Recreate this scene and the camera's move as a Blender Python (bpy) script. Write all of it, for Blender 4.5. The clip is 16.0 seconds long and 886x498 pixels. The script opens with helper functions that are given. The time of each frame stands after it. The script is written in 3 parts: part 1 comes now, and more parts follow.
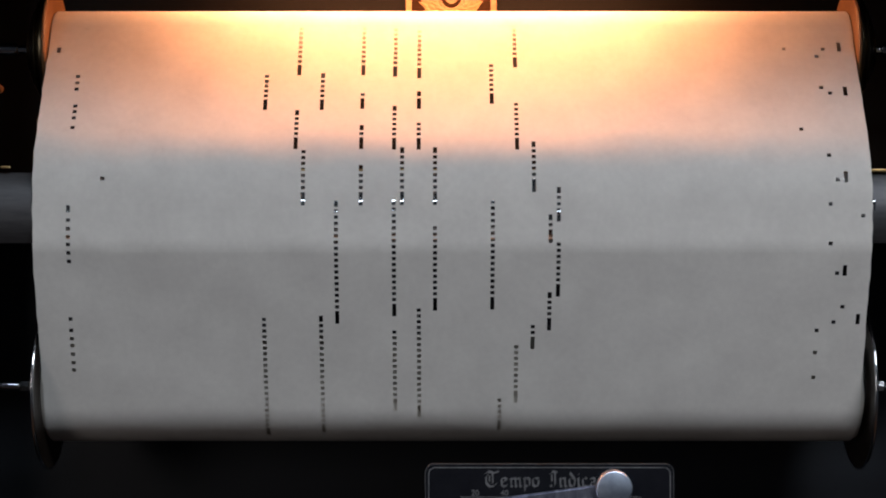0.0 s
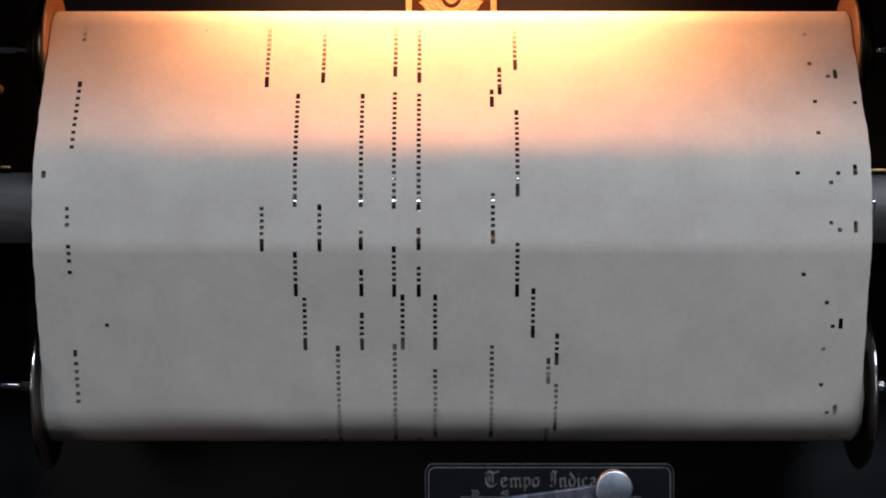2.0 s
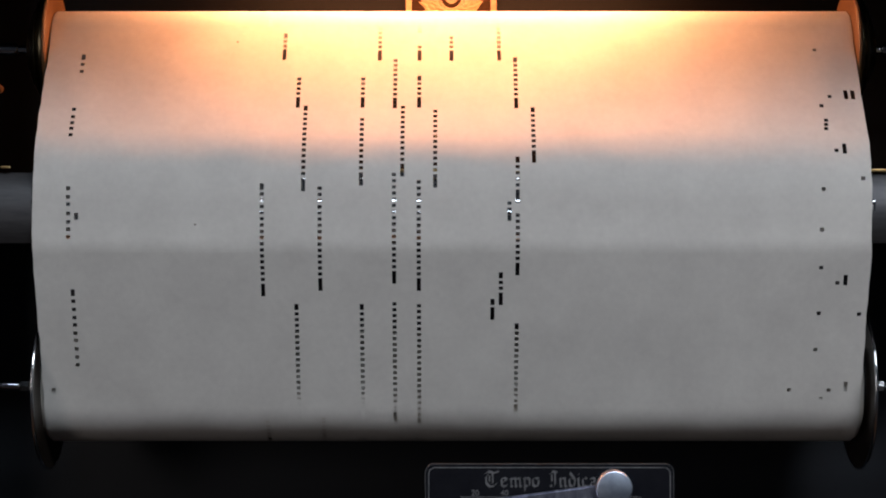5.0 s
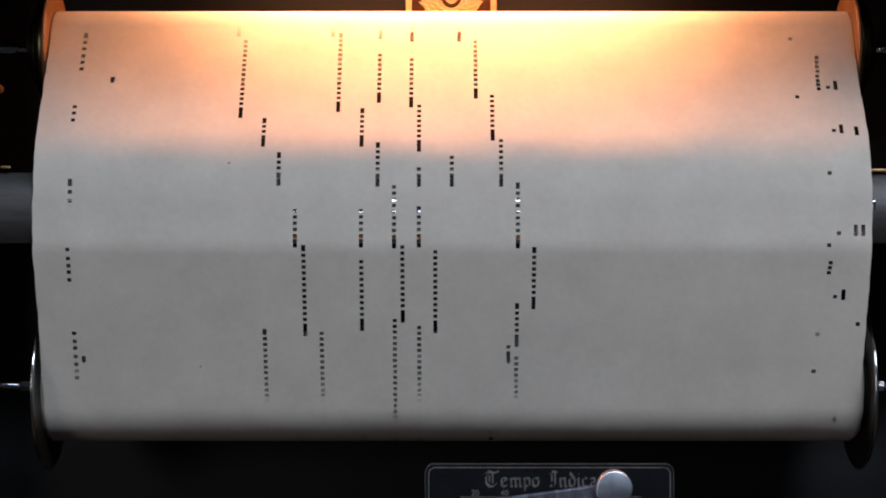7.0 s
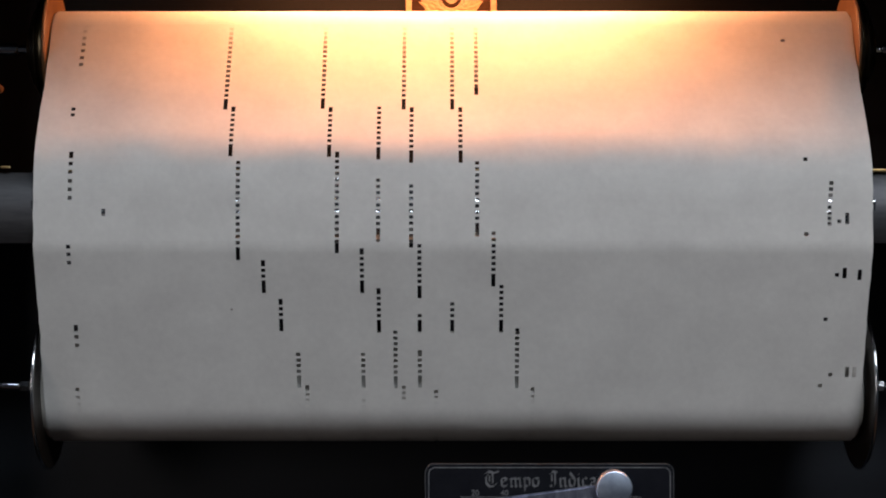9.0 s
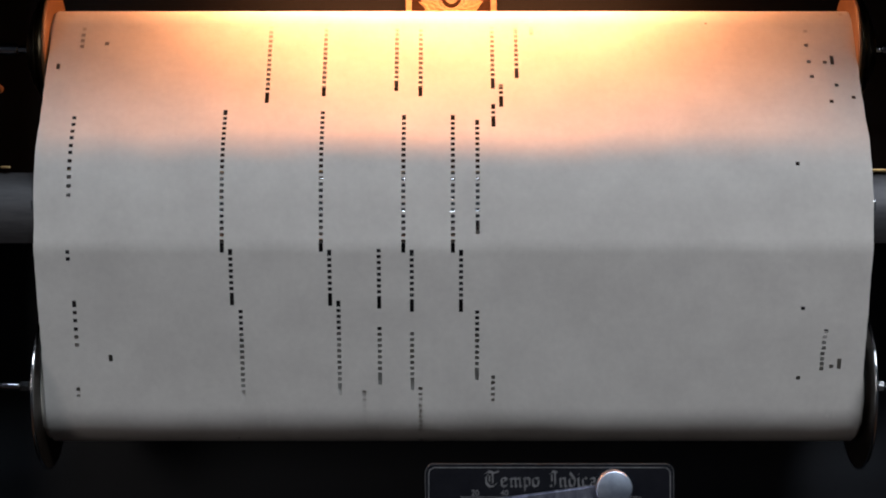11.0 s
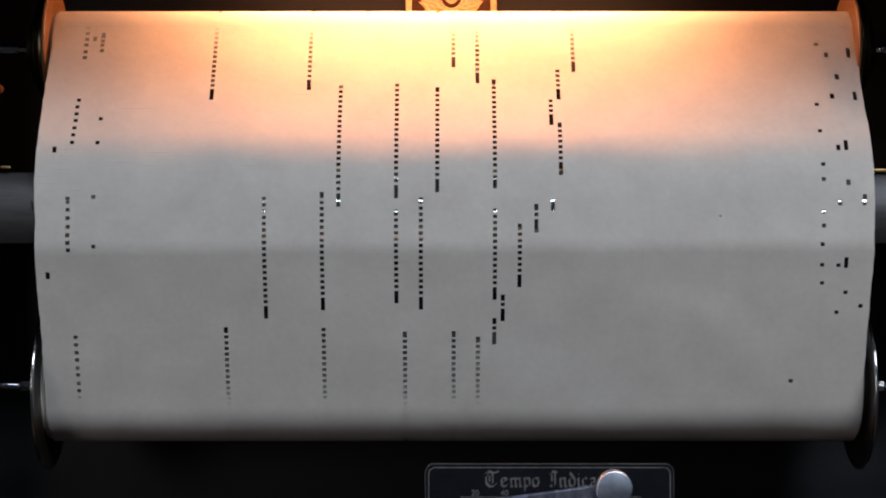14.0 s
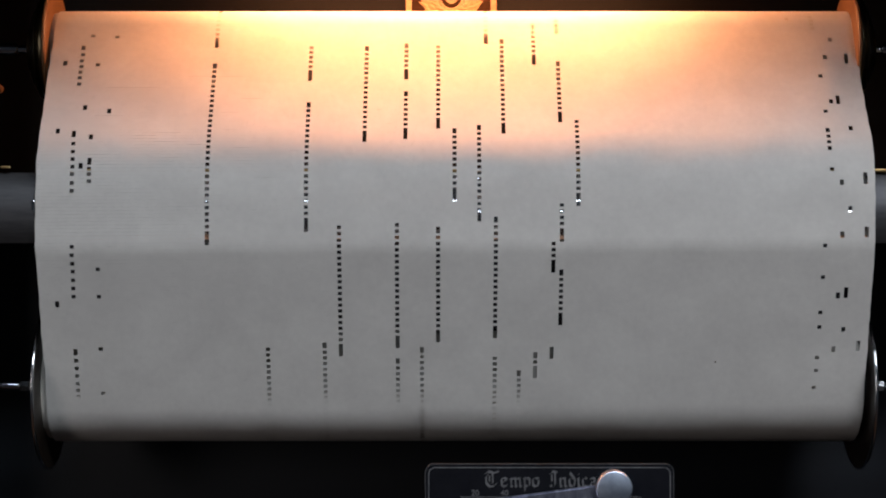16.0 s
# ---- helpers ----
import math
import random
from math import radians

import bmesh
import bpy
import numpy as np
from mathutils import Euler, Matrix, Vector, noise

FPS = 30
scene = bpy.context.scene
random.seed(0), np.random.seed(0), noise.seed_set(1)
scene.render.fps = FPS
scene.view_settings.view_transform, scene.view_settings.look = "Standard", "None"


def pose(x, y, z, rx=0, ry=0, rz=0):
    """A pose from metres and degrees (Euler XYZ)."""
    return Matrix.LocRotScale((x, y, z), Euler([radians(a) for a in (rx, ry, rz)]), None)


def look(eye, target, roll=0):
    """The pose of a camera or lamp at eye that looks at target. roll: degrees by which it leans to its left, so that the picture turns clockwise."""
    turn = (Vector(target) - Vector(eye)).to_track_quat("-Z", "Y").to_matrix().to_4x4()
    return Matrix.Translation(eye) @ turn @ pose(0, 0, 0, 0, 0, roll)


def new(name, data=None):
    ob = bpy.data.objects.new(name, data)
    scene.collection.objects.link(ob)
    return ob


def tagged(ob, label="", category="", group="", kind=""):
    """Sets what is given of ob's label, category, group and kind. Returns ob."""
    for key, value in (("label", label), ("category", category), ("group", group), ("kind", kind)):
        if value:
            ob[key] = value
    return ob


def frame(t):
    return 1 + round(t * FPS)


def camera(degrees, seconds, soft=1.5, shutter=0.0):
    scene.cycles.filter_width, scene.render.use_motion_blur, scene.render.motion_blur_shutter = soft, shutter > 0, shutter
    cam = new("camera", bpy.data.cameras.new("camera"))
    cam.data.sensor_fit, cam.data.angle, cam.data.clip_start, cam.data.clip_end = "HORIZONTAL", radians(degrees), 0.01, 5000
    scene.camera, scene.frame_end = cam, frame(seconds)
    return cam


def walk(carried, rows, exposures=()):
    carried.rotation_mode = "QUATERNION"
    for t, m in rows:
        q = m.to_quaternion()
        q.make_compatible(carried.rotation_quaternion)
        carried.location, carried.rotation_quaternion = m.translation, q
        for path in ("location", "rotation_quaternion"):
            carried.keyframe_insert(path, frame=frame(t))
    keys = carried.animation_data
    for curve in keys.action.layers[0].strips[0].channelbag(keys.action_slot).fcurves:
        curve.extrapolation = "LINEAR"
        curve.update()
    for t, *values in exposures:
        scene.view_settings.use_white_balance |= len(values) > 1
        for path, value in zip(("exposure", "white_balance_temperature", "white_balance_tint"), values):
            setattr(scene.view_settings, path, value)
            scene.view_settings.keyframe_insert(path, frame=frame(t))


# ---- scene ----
cam = camera(27.53, 16.0, soft=2.0)
EYE_Y = -0.615
walk(cam, [(0.0, look((0, EYE_Y, 0), (0, 0, 0))), (16.0, look((0, EYE_Y, 0), (0, 0, 0)))])

# ---- world and light ----
world = bpy.data.worlds.new("room_light")
scene.world = world
world.use_nodes = True
tree = world.node_tree
place = tree.nodes.new("ShaderNodeTexCoord")
split = tree.nodes.new("ShaderNodeSeparateXYZ")
tone = tree.nodes.new("ShaderNodeValToRGB")
tone.color_ramp.elements[0].position, tone.color_ramp.elements[0].color = 0.0, (1.0, 0.52, 0.32, 1)
tone.color_ramp.elements[1].position, tone.color_ramp.elements[1].color = 1.0, (0.66, 0.80, 1.0, 1)
rise = tree.nodes.new("ShaderNodeMapRange")
rise.inputs["From Min"].default_value, rise.inputs["From Max"].default_value = -0.75, -0.15
tree.links.new(place.outputs["Generated"], split.inputs[0])
tree.links.new(split.outputs["Z"], rise.inputs[0])
tree.links.new(rise.outputs[0], tone.inputs[0])
tree.links.new(tone.outputs[0], tree.nodes["Background"].inputs[0])
tree.nodes["Background"].inputs[1].default_value = 0.025


def lamp(name, kind, matrix, energy, colour, **settings):
    data = bpy.data.lights.new(name, kind)
    data.energy, data.color = energy, colour
    for key, value in settings.items():
        setattr(data, key, value)
    ob = new(name, data)
    ob.matrix_world = matrix
    return ob


# low daylight from a window across the room, to the left of the eye
lamp("window_daylight", "AREA", look((-2.15, -2.75, 0.40), (0, 0.02, -0.01)), 10.5, (1.0, 0.91, 0.90),
     shape="RECTANGLE", size=0.8, size_y=1.0)
# unseen fill light added to brighten the right half of the paper
lamp("right_fill_light", "AREA", look((0.41, -0.62, 0.56), (0, 0.02, -0.01)), 3.1, (0.92, 0.92, 0.98),
     shape="RECTANGLE", size=0.3, size_y=0.25)
# a wide transom window behind the eye
lamp("transom_daylight", "AREA", look((0.45, -1.70, 1.42), (0, 0.02, -0.01)), 20.0, (0.76, 0.87, 1.0),
     shape="RECTANGLE", size=1.5, size_y=0.3)
# the warm tubular bulb over the supply spool
lamp("spool_box_bulb", "AREA", pose(0.002, 0.0320, 0.126), 0.66, (1.0, 0.375, 0.155),
     shape="RECTANGLE", size=0.155, size_y=0.016)

# ---- materials ----


def material(name, colour, rough=0.5, metal=0.0):
    m = bpy.data.materials.new(name)
    m.use_nodes = True
    b = m.node_tree.nodes["Principled BSDF"]
    b.inputs["Base Color"].default_value = (*colour, 1)
    b.inputs["Roughness"].default_value = rough
    b.inputs["Metallic"].default_value = metal
    return m


def add(m, kind, **values):
    n = m.node_tree.nodes.new(kind)
    for key, value in values.items():
        n.inputs[key].default_value = value
    return n


def link(m, a, out, b, into):
    m.node_tree.links.new(a.outputs[out], b.inputs[into])


def worn(m, dark, light, scale, detail_scale, bump=0.0, uv=False, rough=(0.4, 0.6), stretch=(1, 1, 1)):
    """Two scales of noise between two colours, with fine relief and uneven gloss."""
    b = m.node_tree.nodes["Principled BSDF"]
    co = add(m, "ShaderNodeTexCoord")
    mapping = add(m, "ShaderNodeMapping", Scale=stretch)
    link(m, co, "UV" if uv else "Object", mapping, "Vector")
    big = add(m, "ShaderNodeTexNoise", Scale=scale, Detail=4.0, Roughness=0.6)
    fine = add(m, "ShaderNodeTexNoise", Scale=detail_scale, Detail=3.0, Roughness=0.65)
    link(m, mapping, 0, big, "Vector")
    link(m, mapping, 0, fine, "Vector")
    mean = m.node_tree.nodes.new("ShaderNodeMath")
    mean.operation = "MULTIPLY_ADD"
    mean.inputs[1].default_value = 0.35
    link(m, fine, 0, mean, 0)
    half = m.node_tree.nodes.new("ShaderNodeMath")
    half.operation = "MULTIPLY"
    half.inputs[1].default_value = 0.65
    link(m, big, 0, half, 0)
    link(m, half, 0, mean, 2)
    ramp = add(m, "ShaderNodeValToRGB")
    ramp.color_ramp.elements[0].position, ramp.color_ramp.elements[1].position = 0.32, 0.68
    ramp.color_ramp.elements[0].color, ramp.color_ramp.elements[1].color = (*dark, 1), (*light, 1)
    link(m, mean, 0, ramp, 0)
    link(m, ramp, 0, b, "Base Color")
    gloss = m.node_tree.nodes.new("ShaderNodeMapRange")
    gloss.inputs["To Min"].default_value, gloss.inputs["To Max"].default_value = rough
    link(m, mean, 0, gloss, "Value")
    link(m, gloss, 0, b, "Roughness")
    if bump:
        relief = add(m, "ShaderNodeBump", Strength=1.0, Distance=bump)
        link(m, mean, 0, relief, "Height")
        link(m, relief, 0, b, "Normal")
    return m




def roll_paper():
    """Cream paper, mottled, slightly cockled, with a few specks."""
    m = worn(material("roll_paper", (0.7, 0.66, 0.6), 0.8), (0.575, 0.55, 0.512), (0.675, 0.65, 0.603), 55, 420, uv=True, rough=(0.75, 0.9))
    b = m.node_tree.nodes["Principled BSDF"]
    co = add(m, "ShaderNodeTexCoord")
    cockle = add(m, "ShaderNodeTexNoise", Scale=75.0, Detail=2.0, Roughness=0.5)
    grain = add(m, "ShaderNodeTexNoise", Scale=900.0, Detail=2.0, Roughness=0.6)
    link(m, co, "UV", cockle, "Vector")
    link(m, co, "UV", grain, "Vector")
    waves = add(m, "ShaderNodeTexNoise", Scale=26.0, Detail=1.0, Roughness=0.4)
    link(m, co, "UV", waves, "Vector")
    wavy = add(m, "ShaderNodeBump", Strength=1.0, Distance=0.0018)
    link(m, waves, 0, wavy, "Height")
    coarse = add(m, "ShaderNodeBump", Strength=1.0, Distance=0.00024)
    link(m, wavy, 0, coarse, "Normal")
    fine = add(m, "ShaderNodeBump", Strength=1.0, Distance=0.00001)
    link(m, cockle, 0, coarse, "Height")
    link(m, grain, 0, fine, "Height")
    link(m, coarse, 0, fine, "Normal")
    link(m, fine, 0, b, "Normal")
    cells = add(m, "ShaderNodeTexVoronoi", Scale=55.0)
    link(m, co, "UV", cells, "Vector")
    near = m.node_tree.nodes.new("ShaderNodeMath")
    near.operation = "LESS_THAN"
    near.inputs[1].default_value = 0.022
    link(m, cells, "Distance", near, 0)
    some = m.node_tree.nodes.new("ShaderNodeMath")
    some.operation = "GREATER_THAN"
    some.inputs[1].default_value = 0.78
    link(m, cells, "Color", some, 0)
    both = m.node_tree.nodes.new("ShaderNodeMath")
    both.operation = "MULTIPLY"
    link(m, near, 0, both, 0)
    link(m, some, 0, both, 1)
    mix = m.node_tree.nodes.new("ShaderNodeMixRGB")
    mix.inputs[2].default_value = (0.2, 0.17, 0.14, 1)
    old = b.inputs["Base Color"].links[0].from_socket
    m.node_tree.links.new(old, mix.inputs[1])
    link(m, both, 0, mix, 0)
    link(m, mix, 0, b, "Base Color")
    thin = add(m, "ShaderNodeBsdfTranslucent")
    link(m, mix, 0, thin, "Color")
    sheet = add(m, "ShaderNodeMixShader", Fac=0.07)
    out = m.node_tree.nodes["Material Output"]
    link(m, b, 0, sheet, 1)
    link(m, thin, 0, sheet, 2)
    link(m, sheet, 0, out, "Surface")
    return m


PAPER = roll_paper()
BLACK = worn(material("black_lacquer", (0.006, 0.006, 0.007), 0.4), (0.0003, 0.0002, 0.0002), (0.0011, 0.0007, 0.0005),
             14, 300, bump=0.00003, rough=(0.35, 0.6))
VELVET = worn(material("matt_black", (0.002, 0.002, 0.003), 0.8), (0.001, 0.0012, 0.002), (0.004, 0.0045, 0.006), 30, 400, rough=(0.5, 0.8))
VELVET.node_tree.nodes["Principled BSDF"].inputs["Specular IOR Level"].default_value = 0.06
POLISHED = worn(material("polished_bar_face", (0.6, 0.6, 0.6), 0.3, 1.0), (0.62, 0.62, 0.63), (0.86, 0.86, 0.87), 90, 900, rough=(0.14, 0.26))
BLACK.node_tree.nodes["Principled BSDF"].inputs["Specular IOR Level"].default_value = 0.2
DARK_BRASS = worn(material("dull_dark_brass", (0.2, 0.16, 0.1), 0.35, 1.0), (0.06, 0.05, 0.03), (0.15, 0.12, 0.075), 60, 500, rough=(0.25, 0.4))
WOUND = worn(material("wound_roll_paper", (0.6, 0.55, 0.48), 0.8), (0.5, 0.45, 0.39), (0.63, 0.59, 0.52), 40, 500, rough=(0.75, 0.9))
BAR = worn(material("tarnished_bar_metal", (0.3, 0.3, 0.3), 0.35, 1.0), (0.07, 0.07, 0.075), (0.14, 0.14, 0.142),
           60, 900, bump=0.00001, rough=(0.5, 0.68), stretch=(0.15, 1, 1))
# shade inside the ports, painted as near-black
PORT_SHADE = material("port_shade_black", (0.008, 0.008, 0.008), 0.7)
CHROME = worn(material("chrome", (0.7, 0.7, 0.72), 0.15, 1.0), (0.6, 0.61, 0.63), (0.74, 0.75, 0.77), 80, 1200, rough=(0.1, 0.22))
STEEL = worn(material("blued_steel", (0.2, 0.21, 0.23), 0.3, 1.0), (0.3, 0.31, 0.34), (0.5, 0.51, 0.54), 80, 900, rough=(0.12, 0.28))
BRASS = worn(material("aged_brass", (0.5, 0.34, 0.14), 0.4, 1.0), (0.30, 0.20, 0.09), (0.52, 0.36, 0.16), 70, 700, rough=(0.35, 0.55))
FLANGE = worn(material("brown_flange", (0.3, 0.18, 0.09), 0.5), (0.13, 0.062, 0.026), (0.24, 0.125, 0.055), 60, 600, rough=(0.4, 0.6))
DISC = worn(material("dark_flange_steel", (0.05, 0.042, 0.036), 0.5, 0.5), (0.012, 0.009, 0.007), (0.035, 0.025, 0.018), 60, 600, rough=(0.25, 0.45))
# the same lacquer, lifted and blued to paint in a faint haze low down
HAZED_BLACK = worn(material("hazed_black_lacquer", (0.005, 0.007, 0.01), 0.4), (0.0014, 0.002, 0.004), (0.004, 0.0055, 0.0095), 18, 300, rough=(0.4, 0.6))
GOLD = worn(material("gold_leaf", (0.7, 0.55, 0.4), 0.4), (0.34, 0.22, 0.10), (0.55, 0.38, 0.19), 200, 1500, rough=(0.3, 0.5))
ENAMEL = worn(material("dark_enamel", (0.02, 0.012, 0.01), 0.35), (0.03, 0.014, 0.007), (0.055, 0.027, 0.013), 60, 800, rough=(0.5, 0.7))
ENAMEL.node_tree.nodes["Principled BSDF"].inputs["Specular IOR Level"].default_value = 0.05
SILVERING = worn(material("worn_silver_ink", (0.3, 0.3, 0.3), 0.5), (0.06, 0.06, 0.062), (0.19, 0.19, 0.195), 500, 2500, rough=(0.4, 0.6))
# stretched bluish streaks stand in for reflections along the bright arm
LEVER = worn(material("lever_sheen_steel", (0.4, 0.42, 0.5), 0.25, 1.0), (0.26, 0.28, 0.42), (0.80, 0.82, 0.92), 260, 1600,
             bump=0.00003, rough=(0.25, 0.45), stretch=(1, 1, 0.25))
# chrome with the room's blue reflection put into its colour
KNOB = worn(material("chrome_blue_reflection", (0.55, 0.62, 0.75), 0.2, 1.0), (0.46, 0.54, 0.68), (0.66, 0.74, 0.86), 300, 2000, rough=(0.3, 0.5))

# ---- mesh helpers ----


def part(name, bm, mat, parent=None, label="", smooth=False):
    data = bpy.data.meshes.new(name)
    bmesh.ops.recalc_face_normals(bm, faces=bm.faces)
    bm.to_mesh(data)
    bm.free()
    data.materials.append(mat)
    if smooth:
        data.polygons.foreach_set("use_smooth", [True] * len(data.polygons))
        data.set_sharp_from_angle(angle=radians(35))
    ob = new(name, data)
    ob.parent = parent
    return tagged(ob, label)


def box(x0, x1, y0, y1, z0, z1, bevel=0.0, bm=None):
    bm = bm or bmesh.new()
    made = bmesh.ops.create_cube(bm, size=1)["verts"]
    for v in made:
        v.co = ((x0 + x1) / 2 + v.co.x * (x1 - x0), (y0 + y1) / 2 + v.co.y * (y1 - y0), (z0 + z1) / 2 + v.co.z * (z1 - z0))
    if bevel:
        edges = list({e for v in made for e in v.link_edges})
        bmesh.ops.bevel(bm, geom=edges, offset=bevel, segments=2, affect="EDGES", profile=0.5)
    return bm


def lathe(profile, y, z, n=96, bm=None):
    """A body turned about an axis along x through (y, z). profile: (x, radius) pairs."""
    bm = bm or bmesh.new()
    rings = []
    for x, r in profile:
        if r <= 1e-6:
            rings.append([bm.verts.new((x, y, z))])
        else:
            rings.append([bm.verts.new((x, y + r * math.cos(2 * math.pi * i / n), z + r * math.sin(2 * math.pi * i / n)))
                          for i in range(n)])
    for a, b in zip(rings, rings[1:]):
        for i in range(n):
            j = (i + 1) % n
            if len(a) == 1 and len(b) == 1:
                continue
            if len(a) == 1:
                bm.faces.new((a[0], b[i], b[j]))
            elif len(b) == 1:
                bm.faces.new((a[i], a[j], b[0]))
            else:
                bm.faces.new((a[i], a[j], b[j], b[i]))
    return bm


def thing(name, label, category, at=(0, 0, 0), group="", kind=""):
    ob = new(name)
    ob.empty_display_size = 0.01
    ob.location = at
    return tagged(ob, label, category, group, kind)


def lettering(name, text, size, at, mat, parent, depth=0.0002, width=None, label=""):
    """Raised letters that face the eye, centred at the place given."""
    curve = bpy.data.curves.new(name, "FONT")
    curve.body, curve.size, curve.extrude = text, size, depth
    curve.align_x, curve.align_y = "CENTER", "CENTER"
    curve.resolution_u, curve.offset = 3, size * 0.012
    ob = bpy.data.objects.new(name, curve)
    scene.collection.objects.link(ob)
    data = bpy.data.meshes.new_from_object(ob.evaluated_get(bpy.context.evaluated_depsgraph_get()))
    bpy.data.objects.remove(ob)
    bm = bmesh.new()
    bm.from_mesh(data)
    bpy.data.meshes.remove(data)
    xs = [v.co.x for v in bm.verts]
    k = width / (max(xs) - min(xs)) if width else 1.0
    for v in bm.verts:
        v.co = (at[0] + v.co.x * k, at[1] - v.co.z, at[2] + v.co.y)
    bm.normal_update()
    return part(name, bm, mat, parent, label)


# ---- the paper's way: supply roll, bar, take-up roll ----
# supply roll, upper and lower edge of the bar, take-up roll: depth, height, radius
CHAIN = ((0.04360, 0.07265, 0.01380), (0.04504, 0.01664, 0.04500), (0.01817, 0.00374, 0.01800), (0.03767, -0.04936, 0.01980))
(Y1, Z1, R1), (Y2, Z2, R2) = CHAIN[0], CHAIN[3]
LAYER = 0.00015
PAPER_X, PAPER_HALF = 0.0031, 0.1429
TILTS, STRETCHES = [], []


def on_circle(c, t, r):
    return c[0] - r * math.cos(t), c[1] + r * math.sin(t)


for one, two in zip(CHAIN, CHAIN[1:]):
    high, deep = one[1] - two[1], one[0] - two[0]
    tilt = math.asin((two[2] - one[2]) / math.hypot(high, deep)) + math.atan2(deep, high)
    if TILTS:
        STRETCHES.append(one[2] * (TILTS[-1] - tilt))
    TILTS.append(tilt)
    STRETCHES.append(math.dist(on_circle(one, tilt, one[2]), on_circle(two, tilt, two[2])))
MIDDLE = STRETCHES[0] + STRETCHES[1] + STRETCHES[2] / 2


def paper_way(u):
    """Depth, height and tilt of the paper u metres past the bar's middle."""
    w = u + MIDDLE
    if w < 0:
        t = TILTS[0] - w / R1
        return (*on_circle(CHAIN[0], t, R1 + LAYER * w / R1 / 6.283), t)
    for k, length in enumerate(STRETCHES):
        if w <= length:
            if k % 2 == 0:
                t = TILTS[k // 2]
                y, z = on_circle(CHAIN[k // 2], t, CHAIN[k // 2][2])
                return y - w * math.sin(t), z - w * math.cos(t), t
            c = CHAIN[(k + 1) // 2]
            t = TILTS[k // 2] - w / c[2]
            return (*on_circle(c, t, c[2]), t)
        w -= length
    t = TILTS[2] - w / R2
    return (*on_circle(CHAIN[3], t, R2 - LAYER * w / R2 / 6.283), t)


def travel(t):
    """Metres of paper drawn past the bar."""
    return float(np.interp(t, (0, 2, 4.2, 6.5, 9, 12.5, 14.5, 16), (0.00000, 0.05179, 0.10911, 0.16822, 0.23258, 0.32425, 0.37677, 0.41694)))


def drift(t):
    """The paper's slow wander sideways."""
    return float(np.interp(t, (0, 7, 9, 12.5, 14.5, 16), (0, 0.0001, 0.0003, 0.0006, 0.00085, 0.00105)))


def skew(u, t):
    """The slight turn of the sheet where the take-up roll pulls harder on one edge."""
    k = min(max((u + 0.065) / 0.105, 0), 1)
    return float(np.interp(t, (0, 12.5, 14.5, 16), (0, 0, 0.0105, 0.0122))) * k * k * (3 - 2 * k)


# ---- the spool box ----


def spool_box():
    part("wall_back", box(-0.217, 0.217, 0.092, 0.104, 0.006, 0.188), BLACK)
    # same wall below the bar, with the bluish haze put into its colour
    part("wall_back_lower", box(-0.217, 0.217, 0.092, 0.104, -0.20, 0.006), HAZED_BLACK)
    part("wall_left", box(-0.217, -0.205, 0.015, 0.092, -0.20, 0.188), BLACK)
    part("wall_right", box(0.205, 0.217, 0.015, 0.092, -0.20, 0.188), BLACK)
    part("floor", box(-0.205, 0.205, -0.05, 0.092, -0.20, -0.188), BLACK)
    # unseen ceiling, widened and brought forward to keep daylight off the upper paper
    part("ceiling_shade", box(-0.50, 0.50, -0.155, 0.092, 0.188, 0.200), BLACK)
    for n in ("wall_back", "wall_back_lower", "wall_left", "wall_right", "floor", "ceiling_shade"):
        tagged(bpy.data.objects[n], "black lacquered wood of the spool box", "wall", kind="structure")


# orange that stands in for the warm reflection along the bar's lower edge
WARM_GLINT = worn(material("warm_glint_rail", (0.7, 0.36, 0.2), 0.4), (0.55, 0.28, 0.15), (0.75, 0.42, 0.25), 100, 900)


# rounded rails along the bar's face: height, half width, depth
RAILS = ((0.0236, 0.0010, 0.0006), (0.0152, 0.0020, 0.0008), (0.0124, 0.0007, 0.0004))


